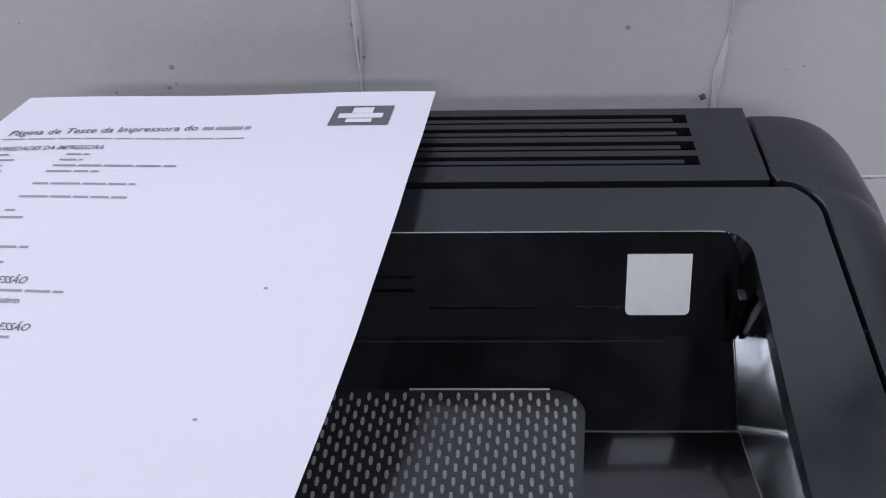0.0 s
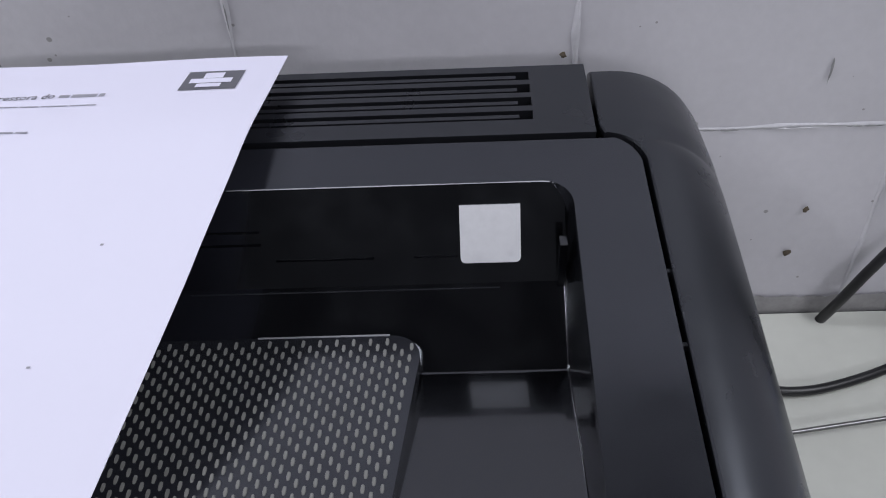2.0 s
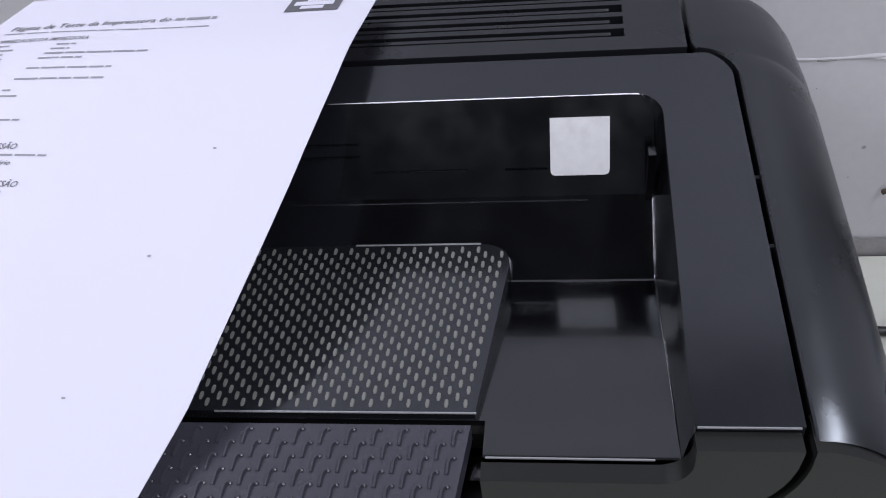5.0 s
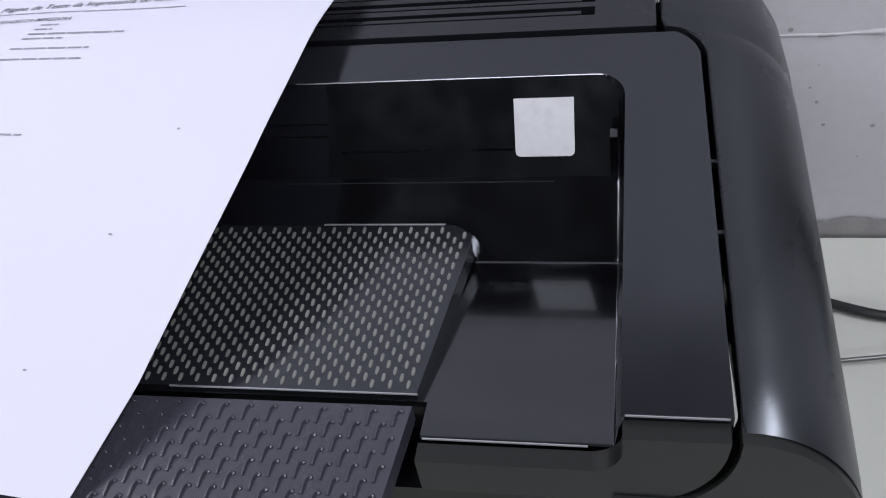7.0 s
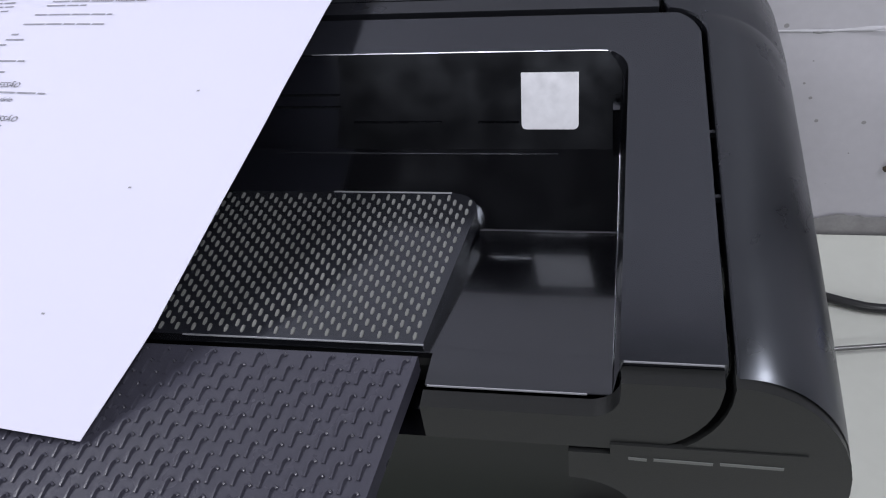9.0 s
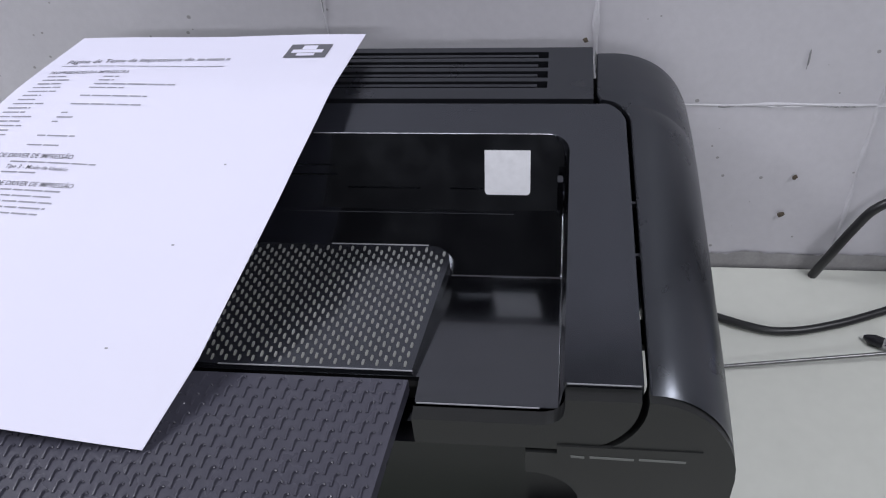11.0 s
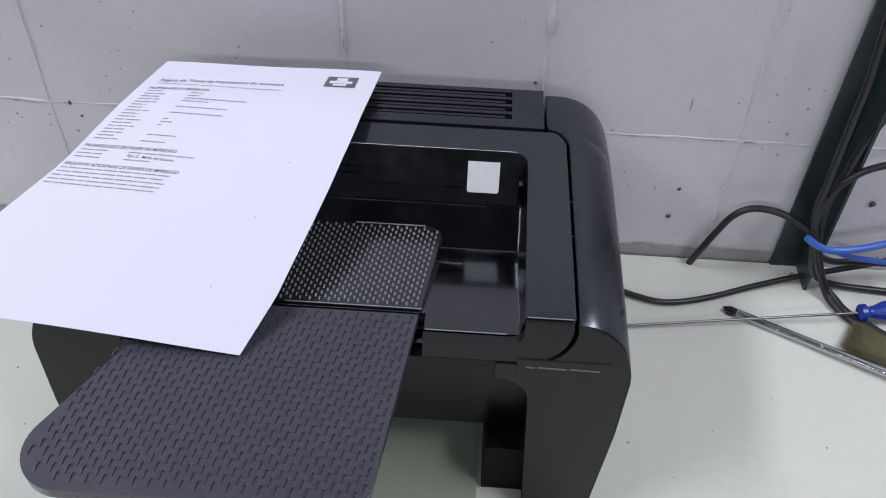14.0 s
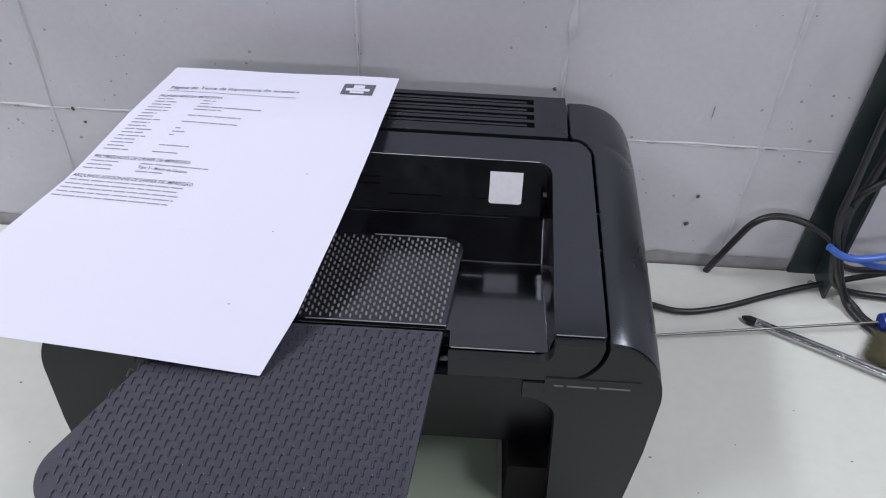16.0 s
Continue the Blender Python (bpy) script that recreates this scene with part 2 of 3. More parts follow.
    box(bm, -2.2, 2.2, WALL_Y + 0.0002, WALL_Y + 0.0011, 0.95, 2.0)
    part("dark_upper_wall", bm, MAT_ROOM, wall, "unseen dark upper wall added to darken the lid's reflections", smooth=0)
    return wall


def speck(bm, x, z, r, rng):
    n = 9
    vs = [bm.verts.new((x + r * rng.uniform(0.55, 1.2) * math.cos(math.tau * k / n), WALL_Y - 0.0022, z + r * rng.uniform(0.55, 1.2) * math.sin(math.tau * k / n))) for k in range(n)]
    top = bm.verts.new((x, WALL_Y - 0.0032, z))
    for k in range(n):
        bm.faces.new((vs[k], vs[(k + 1) % n], top))


def room():
    wall = back_wall()
    rng = random.Random(8)
    for x, z, r in ((0.274, 0.0575, 0.0035), (0.277, 0.0945, 0.0026), (0.468, 0.09, 0.004), (-0.318, 0.158, 0.0025), (-0.31, 0.143, 0.002),
                    (0.123, 0.211, 0.0022)):
        bm = bmesh.new()
        speck(bm, x, z, r, rng)
        part("stain", bm, MAT_STAIN, wall, "brown rusty stain", smooth=0)
    for k in range(26):
        along_joint = k % 3 != 0
        x = rng.uniform(0.2, 0.43) if k < 10 else rng.uniform(-0.38, 0.44) if along_joint else rng.choice(JOINTS_X[2:6])
        z = JOINT_Z if along_joint else rng.uniform(0.03, 0.3)
        bm = bmesh.new()
        long, thin = rng.uniform(0.003, 0.009), rng.uniform(0.0004, 0.0009)
        n = 10
        vs = [bm.verts.new((x + (long if along_joint else thin) * rng.uniform(0.6, 1.2) * math.cos(math.tau * q / n), WALL_Y - 0.0014,
                            z + (thin if along_joint else long) * rng.uniform(0.5, 1.4) * math.sin(math.tau * q / n))) for q in range(n)]
        tip = bm.verts.new((x, WALL_Y - 0.0018, z))
        for q in range(n):
            bm.faces.new((vs[q], vs[(q + 1) % n], tip))
        part("crack", bm, MAT_GRIME if k % 2 else MAT_JOINT, wall, "small chipped crack in the joint", smooth=0)
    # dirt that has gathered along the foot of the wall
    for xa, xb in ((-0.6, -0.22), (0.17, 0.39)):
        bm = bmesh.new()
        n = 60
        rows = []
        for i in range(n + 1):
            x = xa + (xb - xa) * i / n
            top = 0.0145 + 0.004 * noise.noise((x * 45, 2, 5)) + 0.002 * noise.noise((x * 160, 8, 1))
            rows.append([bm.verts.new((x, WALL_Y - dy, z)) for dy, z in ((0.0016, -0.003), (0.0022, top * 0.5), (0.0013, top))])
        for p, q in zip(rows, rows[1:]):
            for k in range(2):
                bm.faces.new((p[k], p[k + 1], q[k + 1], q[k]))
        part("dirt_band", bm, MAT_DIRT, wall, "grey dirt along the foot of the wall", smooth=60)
    for name, dims in (("wall_south", (-2.2, 2.2, -5.3, -5.2, -0.75, 2.0)), ("wall_west", (-2.3, -2.2, -5.3, 0.48, -0.75, 2.0)), ("wall_east", (2.2, 2.3, -5.3, 0.48, -0.75, 2.0))):
        bm = bmesh.new()
        box(bm, *dims)
        tagged(mesh_object(name, bm, MAT_ROOM, smooth=0), "plain painted room wall", "wall", kind="structure")
    bm = bmesh.new()
    box(bm, -2.3, 2.3, -5.3, 0.48, -0.85, -0.75)
    tagged(mesh_object("floor", bm, MAT_FLOOR, smooth=0), "plain grey workshop floor", "floor", kind="structure")
    bm = bmesh.new()
    box(bm, -2.3, 2.3, -5.3, 0.48, 2.0, 2.1)
    tagged(mesh_object("ceiling", bm, MAT_ROOM, smooth=0), "plain painted ceiling", "ceiling", kind="structure")


room()


def table():
    t = thing("table", "white laminate workbench table against the block wall", "table", at=(0, -0.1, -0.75))
    bm = bmesh.new()
    box(bm, -0.95, 1.05, -0.55, WALL_Y - 0.004, -0.03, 0)
    bevel(bm, 0.002)
    top = part("tabletop", bm, MAT_TABLE, t, "worn off-white laminate top")
    top.location = (0, 0.1, 0.75)
    for x in (-0.88, 0.98):
        for y in (-0.48, 0.2):
            bm = bmesh.new()
            box(bm, x - 0.025, x + 0.025, y - 0.025, y + 0.025, -0.75, -0.03)
            bevel(bm, 0.003)
            part("leg", bm, MAT_POST, t).location = (0, 0.1, 0.75)

    rng = random.Random(12)
    for x, y, r in ((0.223, 0.042, 0.0016), (0.3, 0.06, 0.001), (0.36, 0.1, 0.0011), (0.413, 0.262, 0.004), (0.43, 0.24, 0.0012), (0.26, 0.01, 0.001), (-0.31, 0.02, 0.001), (-0.34, 0.08, 0.0013), (0.4, 0.05, 0.0012)):
        bm = bmesh.new()
        n = 8
        low = [bm.verts.new((x + r * rng.uniform(0.6, 1.3) * math.cos(math.tau * k / n), y + r * rng.uniform(0.4, 0.9) * math.sin(math.tau * k / n), 0.0001)) for k in range(n)]
        top = bm.verts.new((x, y, 0.0006))
        for k in range(n):
            bm.faces.new((low[k], low[(k + 1) % n], top))
        part("dirt_mark", bm, MAT_GRIME, t, "small dark dirt mark", smooth=0).location = (0, 0.1, 0.75)


table()

# ---- the printer ----
CX = -0.025              # middle of the printer
XR = 0.1940              # right side
YB = 0.228               # back of the top
PLATE_Y = 0.1752         # seam between vent plate and lid


def ztop(y):
    """Height of the top: flat at the back, sloping down to the front."""
    return 0.2385 if y > 0.185 else 0.2385 - (0.185 - y) * 0.176


def front_y(z):
    """The front leans a little forward towards its foot."""
    return -0.0035 - (0.2055 - z) * 0.13


def mirror_x(x):
    return 2 * CX - x


def seam_x(y):
    """Inner border of the side shells, seen from above."""
    if y >= 0.1775:
        return 0.1283
    r = 0.0185
    c = 0.1775 - r
    front = 0.1465 + (0.159 - min(y, 0.159)) * 0.032
    if y > c:
        return min(front, 0.1283 + math.sqrt(max(0, r * r - (y - c) ** 2)))
    return front


def side_shell(parent, flip):
    bm = bmesh.new()
    ys = [0.0] + [0.004, 0.02] + [0.04 + 0.01 * i for i in range(12)] + [0.157 + 0.0012 * i for i in range(18)] + [0.182, 0.187, 0.2, 0.214, 0.222, 0.2265, YB]
    rows = []
    for y in ys:
        back = max(0, (y - 0.216) / (YB - 0.216))
        z = ztop(y) - 0.006 * back ** 3 - (0.0012 if y == 0 else 0)
        xi = seam_x(y)
        xr = XR - 0.006 * back ** 3 - 0.0092 * (y / YB) ** 1.2
        rx, rz = min(0.046, xr - xi - 0.002), 0.05
        pts = [(xi, z - 0.012), (xi, z - 0.0008), (xi + 0.0008, z)]
        pts += [(xr - rx + rx * math.sin(radians(a)), z - rz + rz * math.cos(radians(a))) for a in range(0, 91, 6)]
        pts += [(xr - 0.003, 0.1), (xr - 0.014, 0.006)]
        taper = 0.035 * y / YB
        rows.append([bm.verts.new((mirror_x(x) + taper * (x - xi) / (xr - xi) if flip else x, front_y(zz) + 0.004 if y == 0 else y, zz)) for x, zz in pts])
    for a, b in zip(rows, rows[1:]):
        for k in range(len(a) - 1):
            bm.faces.new((a[k], a[k + 1], b[k + 1], b[k]))
    bm.faces.new([v for v in rows[-1]])
    part("side_shell", bm, MAT_PLASTIC, parent, "satin black rounded side shell", smooth=25)


def pillar_outline():
    """The right front pillar in x and z."""
    z = ztop(0) - 0.0012
    out = [(0.0955, 0.1675), (0.116, 0.1675)] + arc(0.116, 0.2025, 0.035, -90, 0, 10)[1:] + [(0.1512, z)]
    out += [(XR - 0.043 + 0.043 * math.sin(radians(a)), z - 0.05 + 0.05 * math.cos(radians(a))) for a in range(0, 91, 9)]
    out += [(XR - 0.003, 0.1), (XR - 0.014, 0.004), (0.128, 0.004), (0.1215, 0.132)]
    out += [(0.1215 - 0.026 + 0.026 * math.cos(radians(a)), 0.132 + 0.021 * math.sin(radians(a))) for a in range(15, 91, 15)]
    return out


def printer():
    p = thing("laser_printer", "black desktop laser printer with open output flap", "printer", at=(CX, 0.11, 0))
    base = Matrix.Translation((-CX, -0.11, 0))

    def add(name, bm, mat, label="", smooth=30, parent=None):
        ob = part(name, bm, mat, parent or p, label, smooth)
        if parent is None:
            ob.matrix_local = base
        return ob

    for flip in (False, True):
        side_shell(p, flip)
        p.children[-1].matrix_local = base
    # front pillars
    for flip in (False, True):
        bm = bmesh.new()
        prism(bm, [(mirror_x(x) if flip else x, z) for x, z in pillar_outline()], lambda q: (q[0], front_y(q[1]), q[1]), (0, 0.014, 0))
        bevel(bm, 0.0014, 2, 50)
        add("front_pillar", bm, MAT_FRONT, "matt black front pillar with a rounded shoulder")
    # door that slants back between the pillars, and the hollow under it
    bm = bmesh.new()
    door = [(mirror_x(0.1245), 0.1668), (0.1245, 0.1668), (0.1245, 0.062), (mirror_x(0.1245), 0.062)]
    prism(bm, door, lambda q: (q[0], front_y(0.1668) + 0.003 + (0.1668 - q[1]) * 0.16, q[1]), (0, 0.012, 0))
    bevel(bm, 0.002, 2)
    add("tray_door", bm, MAT_DOOR, "slanting door over the paper opening, coloured dark for shade")
    # the tray's colour holds the shade that falls under the flap
    bm = bmesh.new()
    box(bm, mirror_x(0.09), 0.09, -0.034, 0.15, 0.001, 0.006)
    bevel(bm, 0.001)
    add("paper_tray", bm, MAT_TRAY, "pale tray floor inside the opening, darkened for the flap's shade")
    # bay walls are near-black, which puts the hollow's shade into their colour
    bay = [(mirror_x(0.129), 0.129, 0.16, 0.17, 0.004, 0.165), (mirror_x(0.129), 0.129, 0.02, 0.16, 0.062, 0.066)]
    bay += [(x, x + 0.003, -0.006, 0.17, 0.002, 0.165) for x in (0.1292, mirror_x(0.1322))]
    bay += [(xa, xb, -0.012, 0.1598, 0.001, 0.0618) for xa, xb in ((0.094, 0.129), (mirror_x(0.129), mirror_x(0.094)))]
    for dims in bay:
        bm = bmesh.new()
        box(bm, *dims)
        add("bay_wall", bm, MAT_DARK, "wall of the paper opening, coloured deep black for shade", smooth=0)
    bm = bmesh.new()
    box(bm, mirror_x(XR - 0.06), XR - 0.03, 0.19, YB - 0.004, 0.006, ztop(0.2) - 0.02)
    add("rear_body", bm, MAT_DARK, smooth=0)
    # base tray resting on the table
    for x in (XR - 0.03, mirror_x(XR - 0.045)):
        for y in (0.0, 0.2):
            bm = bmesh.new()
            box(bm, x - 0.012, x + 0.012, y - 0.012, y + 0.012, 0, 0.0075)
            add("rubber_foot", bm, MAT_DARK, smooth=0)
    # vent plate
    x1, x0 = 0.1262, mirror_x(0.1262)
    bm = bmesh.new()
    z = ztop(0.2)
    slots = [0.2195, 0.2096, 0.1996, 0.1895]
    w = 0.0032
    edges = [YB - 0.0005]
    for s in slots:
        edges += [s + w, s - w]
    edges += [PLATE_Y + 0.0008]
    for a, b in zip(edges[::2], edges[1::2]):
        box(bm, x0 + 0.026, x1 - 0.026, b, a, z - 0.006, z)
    for xa, xb in ((x1 - 0.026, x1), (x0, x0 + 0.026)):
        box(bm, xa, xb, PLATE_Y + 0.0008, YB - 0.0005, z - 0.006, z)
    add("vent_plate", bm, MAT_PLASTIC, "satin black vent plate with four long slots", smooth=0)
    for s in slots:
        bm = bmesh.new()
        box(bm, x0 + 0.0262, x1 - 0.032, s - 0.0012, s + 0.0012, z - 0.007, z - 0.0006)
        bevel(bm, 0.0005)
        add("vent_rib", bm, MAT_PLASTIC)
    # near-black backing paints the dark seen through slots and gaps
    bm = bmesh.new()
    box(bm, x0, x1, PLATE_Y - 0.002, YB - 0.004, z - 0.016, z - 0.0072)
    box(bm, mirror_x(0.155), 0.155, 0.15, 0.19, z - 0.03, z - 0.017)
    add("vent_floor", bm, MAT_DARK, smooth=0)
    # lid: a sloping frame round the output bin
    def lid_right():
        out = [(0.1262, PLATE_Y - 0.0012)]
        for i in range(15):
            y = PLATE_Y - 0.0012 - 0.0175 * (1 - math.cos(radians(90 * i / 14)))
            out.append((seam_x(y + 0.0015) - 0.0026, y))
        out += [(seam_x(0.1) - 0.0026, 0.1), (seam_x(0.004) - 0.0026, 0.0045), (0.1132, 0.0045), (0.1136, 0.14)]
        out += arc(0.1016, 0.14, 0.012, 0, 90, 8)[1:]
        return out
    r = lid_right()
    bm = bmesh.new()
    prism(bm, r + [(mirror_x(x), y) for x, y in r][::-1], lambda q: (q[0], q[1], ztop(q[1])), (0, 0, -0.012))
    bevel(bm, 0.0021, 3, 50)
    add("lid", bm, MAT_LID, "satin black sloping lid frame round the bin")
    # glossy output bin
    bm = bmesh.new()
    floor_z = lambda y: 0.1872 - (y - 0.006) * 0.17
    prof = [(0.0035, 0.1868)] + [(y, floor_z(y)) for y in (0.006, 0.0199, 0.0201, 0.05, 0.1005)]
    bend = (Vector((0.1005, floor_z(0.1005))), Vector((0.1022, floor_z(0.1022))), Vector((0.1042, floor_z(0.1022) + 0.0017)))
    for i in range(1, 15):
        q = bend[0].lerp(bend[1], i / 14).lerp(bend[1].lerp(bend[2], i / 14), i / 14)
        prof.append((q.x, q.y))
    prof += [(0.1300, 0.1918), (0.1322, 0.1932), (0.1516, 0.2318)]
    rows = []
    for y, zf in prof:
        zt = ztop(y) - 0.001
        h = max(0.0, zt - zf)
        f = min(0.0007, h * 0.8)
        half = [(0.1143, zt), (0.1125, zt - 0.3 * (h - f) - 0.0005), (0.111, zf + f)]
        half += [(0.111 - f + f * math.cos(radians(a)), zf + f - f * math.sin(radians(a))) for a in (15, 30, 45, 60, 75, 90)]
        low = zf - (0.016 if y < 0.02 else 0)
        pts = half + [(0.0425, zf), (0.0418, low), (CX, low)]
        pts += [(mirror_x(x), zz) for x, zz in pts[:-1]][::-1]
        rows.append([bm.verts.new((x, y, zz)) for x, zz in pts])
    for a, b in zip(rows, rows[1:]):
        for k in range(len(a) - 1):
            bm.faces.new((a[k], a[k + 1], b[k + 1], b[k]))
    add("output_bin", bm, MAT_GLOSS, "piano black glossy output bin", smooth=22)
    # lip under the bin; its bright edge is a highlight strip added below
    for flip in (False, True):
        m = mirror_x if flip else (lambda x: x)
        out = [(0.0425, 0.170), (0.115, 0.170)] + arc(0.115, 0.2025, 0.0325, -90, -5, 10)[1:] + [(0.1478, ztop(0.0045) - 0.003), (0.1138, ztop(0.0045) - 0.003)]
        out += [(0.1138 - 0.011 + 0.011 * math.cos(radians(a)), 0.1972 + 0.011 * math.sin(radians(a))) for a in (0, -20, -40, -60, -80, -90)] + [(0.042, 0.1862)]
        bm = bmesh.new()
        prism(bm, [(m(x), zz) for x, zz in out], lambda q: (q[0], front_y(q[1]) + 0.0005, q[1]), (0, 0.0075, 0))
        bevel(bm, 0.0006, 2, 50)
        add("bin_lip", bm, MAT_FRONT, "matt black lip under the bin")
    # raised pad with its pattern of dashes on the bin floor
    pad = [(0.0390, 0.0205), (0.0490, 0.1005)] + arc(0.0370, 0.1005, 0.012, 0, 90, 7) + [(-0.135, 0.1125), (-0.125, 0.0205)]
    padz = lambda y: 0.1893 - (y - 0.0185) * 0.064
    bm = bmesh.new()
    prism(bm, pad, lambda q: (q[0], q[1], padz(q[1])), (0, 0, -0.010))
    bevel(bm, 0.0012, 2, 50)
    pad_ob = add("stacking_pad", bm, MAT_LID, "black stacking pad with rows of raised dashes")
    # the dashes are coloured pale to paint the gloss on their tops
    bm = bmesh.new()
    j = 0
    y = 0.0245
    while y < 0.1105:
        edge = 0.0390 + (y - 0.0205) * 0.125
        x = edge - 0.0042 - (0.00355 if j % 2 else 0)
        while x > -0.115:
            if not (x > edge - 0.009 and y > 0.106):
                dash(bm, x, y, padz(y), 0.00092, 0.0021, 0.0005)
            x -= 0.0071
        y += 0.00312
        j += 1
    ob = part("dash_relief", bm, MAT_BUMP_GLINT, pad_ob, "rows of raised dashes with their glint painted pale", smooth=60)
    ob["kind"] = "stuff"
    # flap folded out to the front
    flap = [(0.0375, 0.0168), (0.0195, -0.122)] + arc(0.0055, -0.122, 0.014, -4, -90, 6) + [(-0.15, -0.1385)]
    flap += arc(-0.1755, -0.1085, 0.03, -92, -205, 12) + [(-0.163, -0.026), (-0.15, 0.0168)]
    fz = lambda y: 0.1866 + (y - 0.0168) * 0.03
    bm = bmesh.new()
    prism(bm, flap, lambda q: (q[0], q[1], fz(q[1])), (0, 0, -0.009))
    bevel(bm, 0.0018, 2, 40)
    flap_ob = add("output_flap", bm, MAT_FLAP, "charcoal output flap with an embossed grip pattern")
    bm = bmesh.new()
    y = 0.0115
    j = 0
    while y > -0.134:
        s = (0.0168 - y) / 0.141
        xr = 0.0375 - 0.0185 * s - 0.004
        xl = -0.155 - 0.048 * min(1, s * 1.05) + 0.001 + (0.022 if y < -0.126 else 0.008 if y < -0.114 else 0)
        k = 0
        x = xr - (0.0049 if j % 2 else 0)
        while x > xl:
            hook(bm, x, y, fz(y))
            x -= 0.0098
        y -= 0.0056
        j += 1
    ob = part("grip_pattern", bm, MAT_FLAP, flap_ob, "embossed hook-shaped grip pattern", smooth=60)
    ob["kind"] = "stuff"
    # hinge bar between pad and flap
    bm = bmesh.new()
    box(bm, -0.13, 0.042, 0.0165, 0.0215, 0.172, 0.1815)
    add("hinge_bar", bm, MAT_DARK, smooth=0)
    # nameplate with its print as plain bars
    bm = bmesh.new()
    plate = [(0.1105, 0.1595), (0.1775, 0.1595), (0.1775, 0.1735), (0.1105, 0.1735)]
    prism(bm, plate, lambda q: (q[0], front_y(q[1]) - 0.0006, q[1]), (0, 0.002, 0))
    bevel(bm, 0.0004, 1)
    plate_ob = add("nameplate", bm, MAT_FRONT, "narrow nameplate with a pale printed line")
    x = 0.117
    for wd in (0.0065, 0.0205, 0.0215):
        bm = bmesh.new()
        prism(bm, [(x, 0.1662), (x + wd, 0.1658), (x + wd, 0.1671), (x, 0.1675)], lambda q: (q[0], front_y(q[1]) - 0.0009, q[1]), (0, 0.0006, 0))
        part("printed_bar", bm, MAT_PRINT, plate_ob, "pale grey printed word", smooth=0)
        x += wd + 0.0024
    # bright metal strips stand in for lamp highlights on the black edges
    def edge(points, name="shiny_edge"):
        bm = bmesh.new()
        tube(bm, points, 0.00045, 6, 3)
        add(name, bm, MAT_EDGE_GLINT, "thin bright strip put in as an edge highlight")
    edge([(0.0435, 0.0032, 0.1872), (0.07, 0.0032, 0.1872), (0.102, 0.0032, 0.1872)])
    edge([(0.1145, 0.0042, ztop(0.0045) - 0.0006), (0.13, 0.0042, ztop(0.0045) - 0.0006), (0.1475, 0.0042, ztop(0.0045) - 0.0006)])
    edge([(-0.03, 0.1522, ztop(0.152) - 0.0004), (0.03, 0.1522, ztop(0.152) - 0.0004), (0.0985, 0.1522, ztop(0.152) - 0.0004), (0.106, 0.151, ztop(0.151) - 0.0004)])
    edge([(-0.02, 0.1127, padz(0.1125)), (0.01, 0.1127, padz(0.1125)), (0.0360, 0.1127, padz(0.1125))])
    edge([(-0.06, 0.0203, padz(0.0205)), (0.0, 0.0203, padz(0.0205)), (0.0395, 0.0203, padz(0.0205))])
    # fine strip along the step under the bin's back wall, added as its highlight
    bm = bmesh.new()
    tube(bm, [(-0.05, 0.1303, 0.1921), (0.02, 0.1303, 0.1921), (0.083, 0.1303, 0.1921)], 0.00032, 6, 3)
    add("step_ridge", bm, MAT_LID, "thin strip added for the faint highlight along the step")
    for y in (0.109, 0.077):
        bm = bmesh.new()
        box(bm, seam_x(y) - 0.0026, seam_x(y) + 0.0002, y - 0.0009, y + 0.0009, ztop(y) - 0.006, ztop(y) - 0.0032)
        add("seam_tab", bm, MAT_PLASTIC, smooth=0)
    wall_at = lambda zz: 0.1516 - (0.2318 - zz) * 0.503
    for xa, xb, zz in ((-0.012, 0.03, 0.2045), (0.047, 0.0655, 0.2045), (-0.05, -0.018, 0.211), (-0.05, -0.018, 0.216)):
        bm = bmesh.new()
        box(bm, xa, xb, wall_at(zz) - 0.0006, wall_at(zz) + 0.001, zz - 0.0004, zz + 0.0004)
        add("moulded_ridge", bm, MAT_GLOSS, smooth=0)
    # silver sticker on the bin's back wall
    bm = bmesh.new()
    a = Vector((0, 0.1364, 0.2014))
    up = (Vector((0, 0.1478, 0.2242)) - a).normalized()
    nrm = Vector((0, -up.z, up.y))
    n = 6
    out = arc(0.0022, 0.0022, 0.0022, 180, 270, 4) + arc(0.0233, 0.0022, 0.0022, 270, 360, 4) + [(0.0255, 0.0255), (0.0, 0.0255)]
    prism(bm, out, lambda q: Vector((0.0668 + q[0], 0, 0)) + a + up * q[1] + nrm * 0.0007, -nrm * 0.0006)
    add("sticker", bm, MAT_SILVER, "square silver foil sticker", smooth=0)
    # small clips and ridges at the bin's corner
    bm = bmesh.new()
    box(bm, 0.1075, 0.1105, 0.128, 0.1335, 0.196, 0.2185)
    bevel(bm, 0.001, 2)
    add("corner_rib", bm, MAT_GLOSS)
    return p


def dash(bm, x, y, z, rx, ry, h):
    """A small raised oblong with a domed top."""
    ring = [(rx * math.cos(math.tau * k / 8), (ry - rx) * (1 if 0 < k < 4 else -1 if k > 4 else 0) + rx * math.sin(math.tau * k / 8)) for k in range(8)]
    low = [bm.verts.new((x + a, y + b, z - 0.0002)) for a, b in ring]
    top = [bm.verts.new((x + a * 0.72, y + b * 0.86, z + h)) for a, b in ring]
    for k in range(8):
        bm.faces.new((low[k], low[(k + 1) % 8], top[(k + 1) % 8], top[k]))
    bm.faces.new(top)


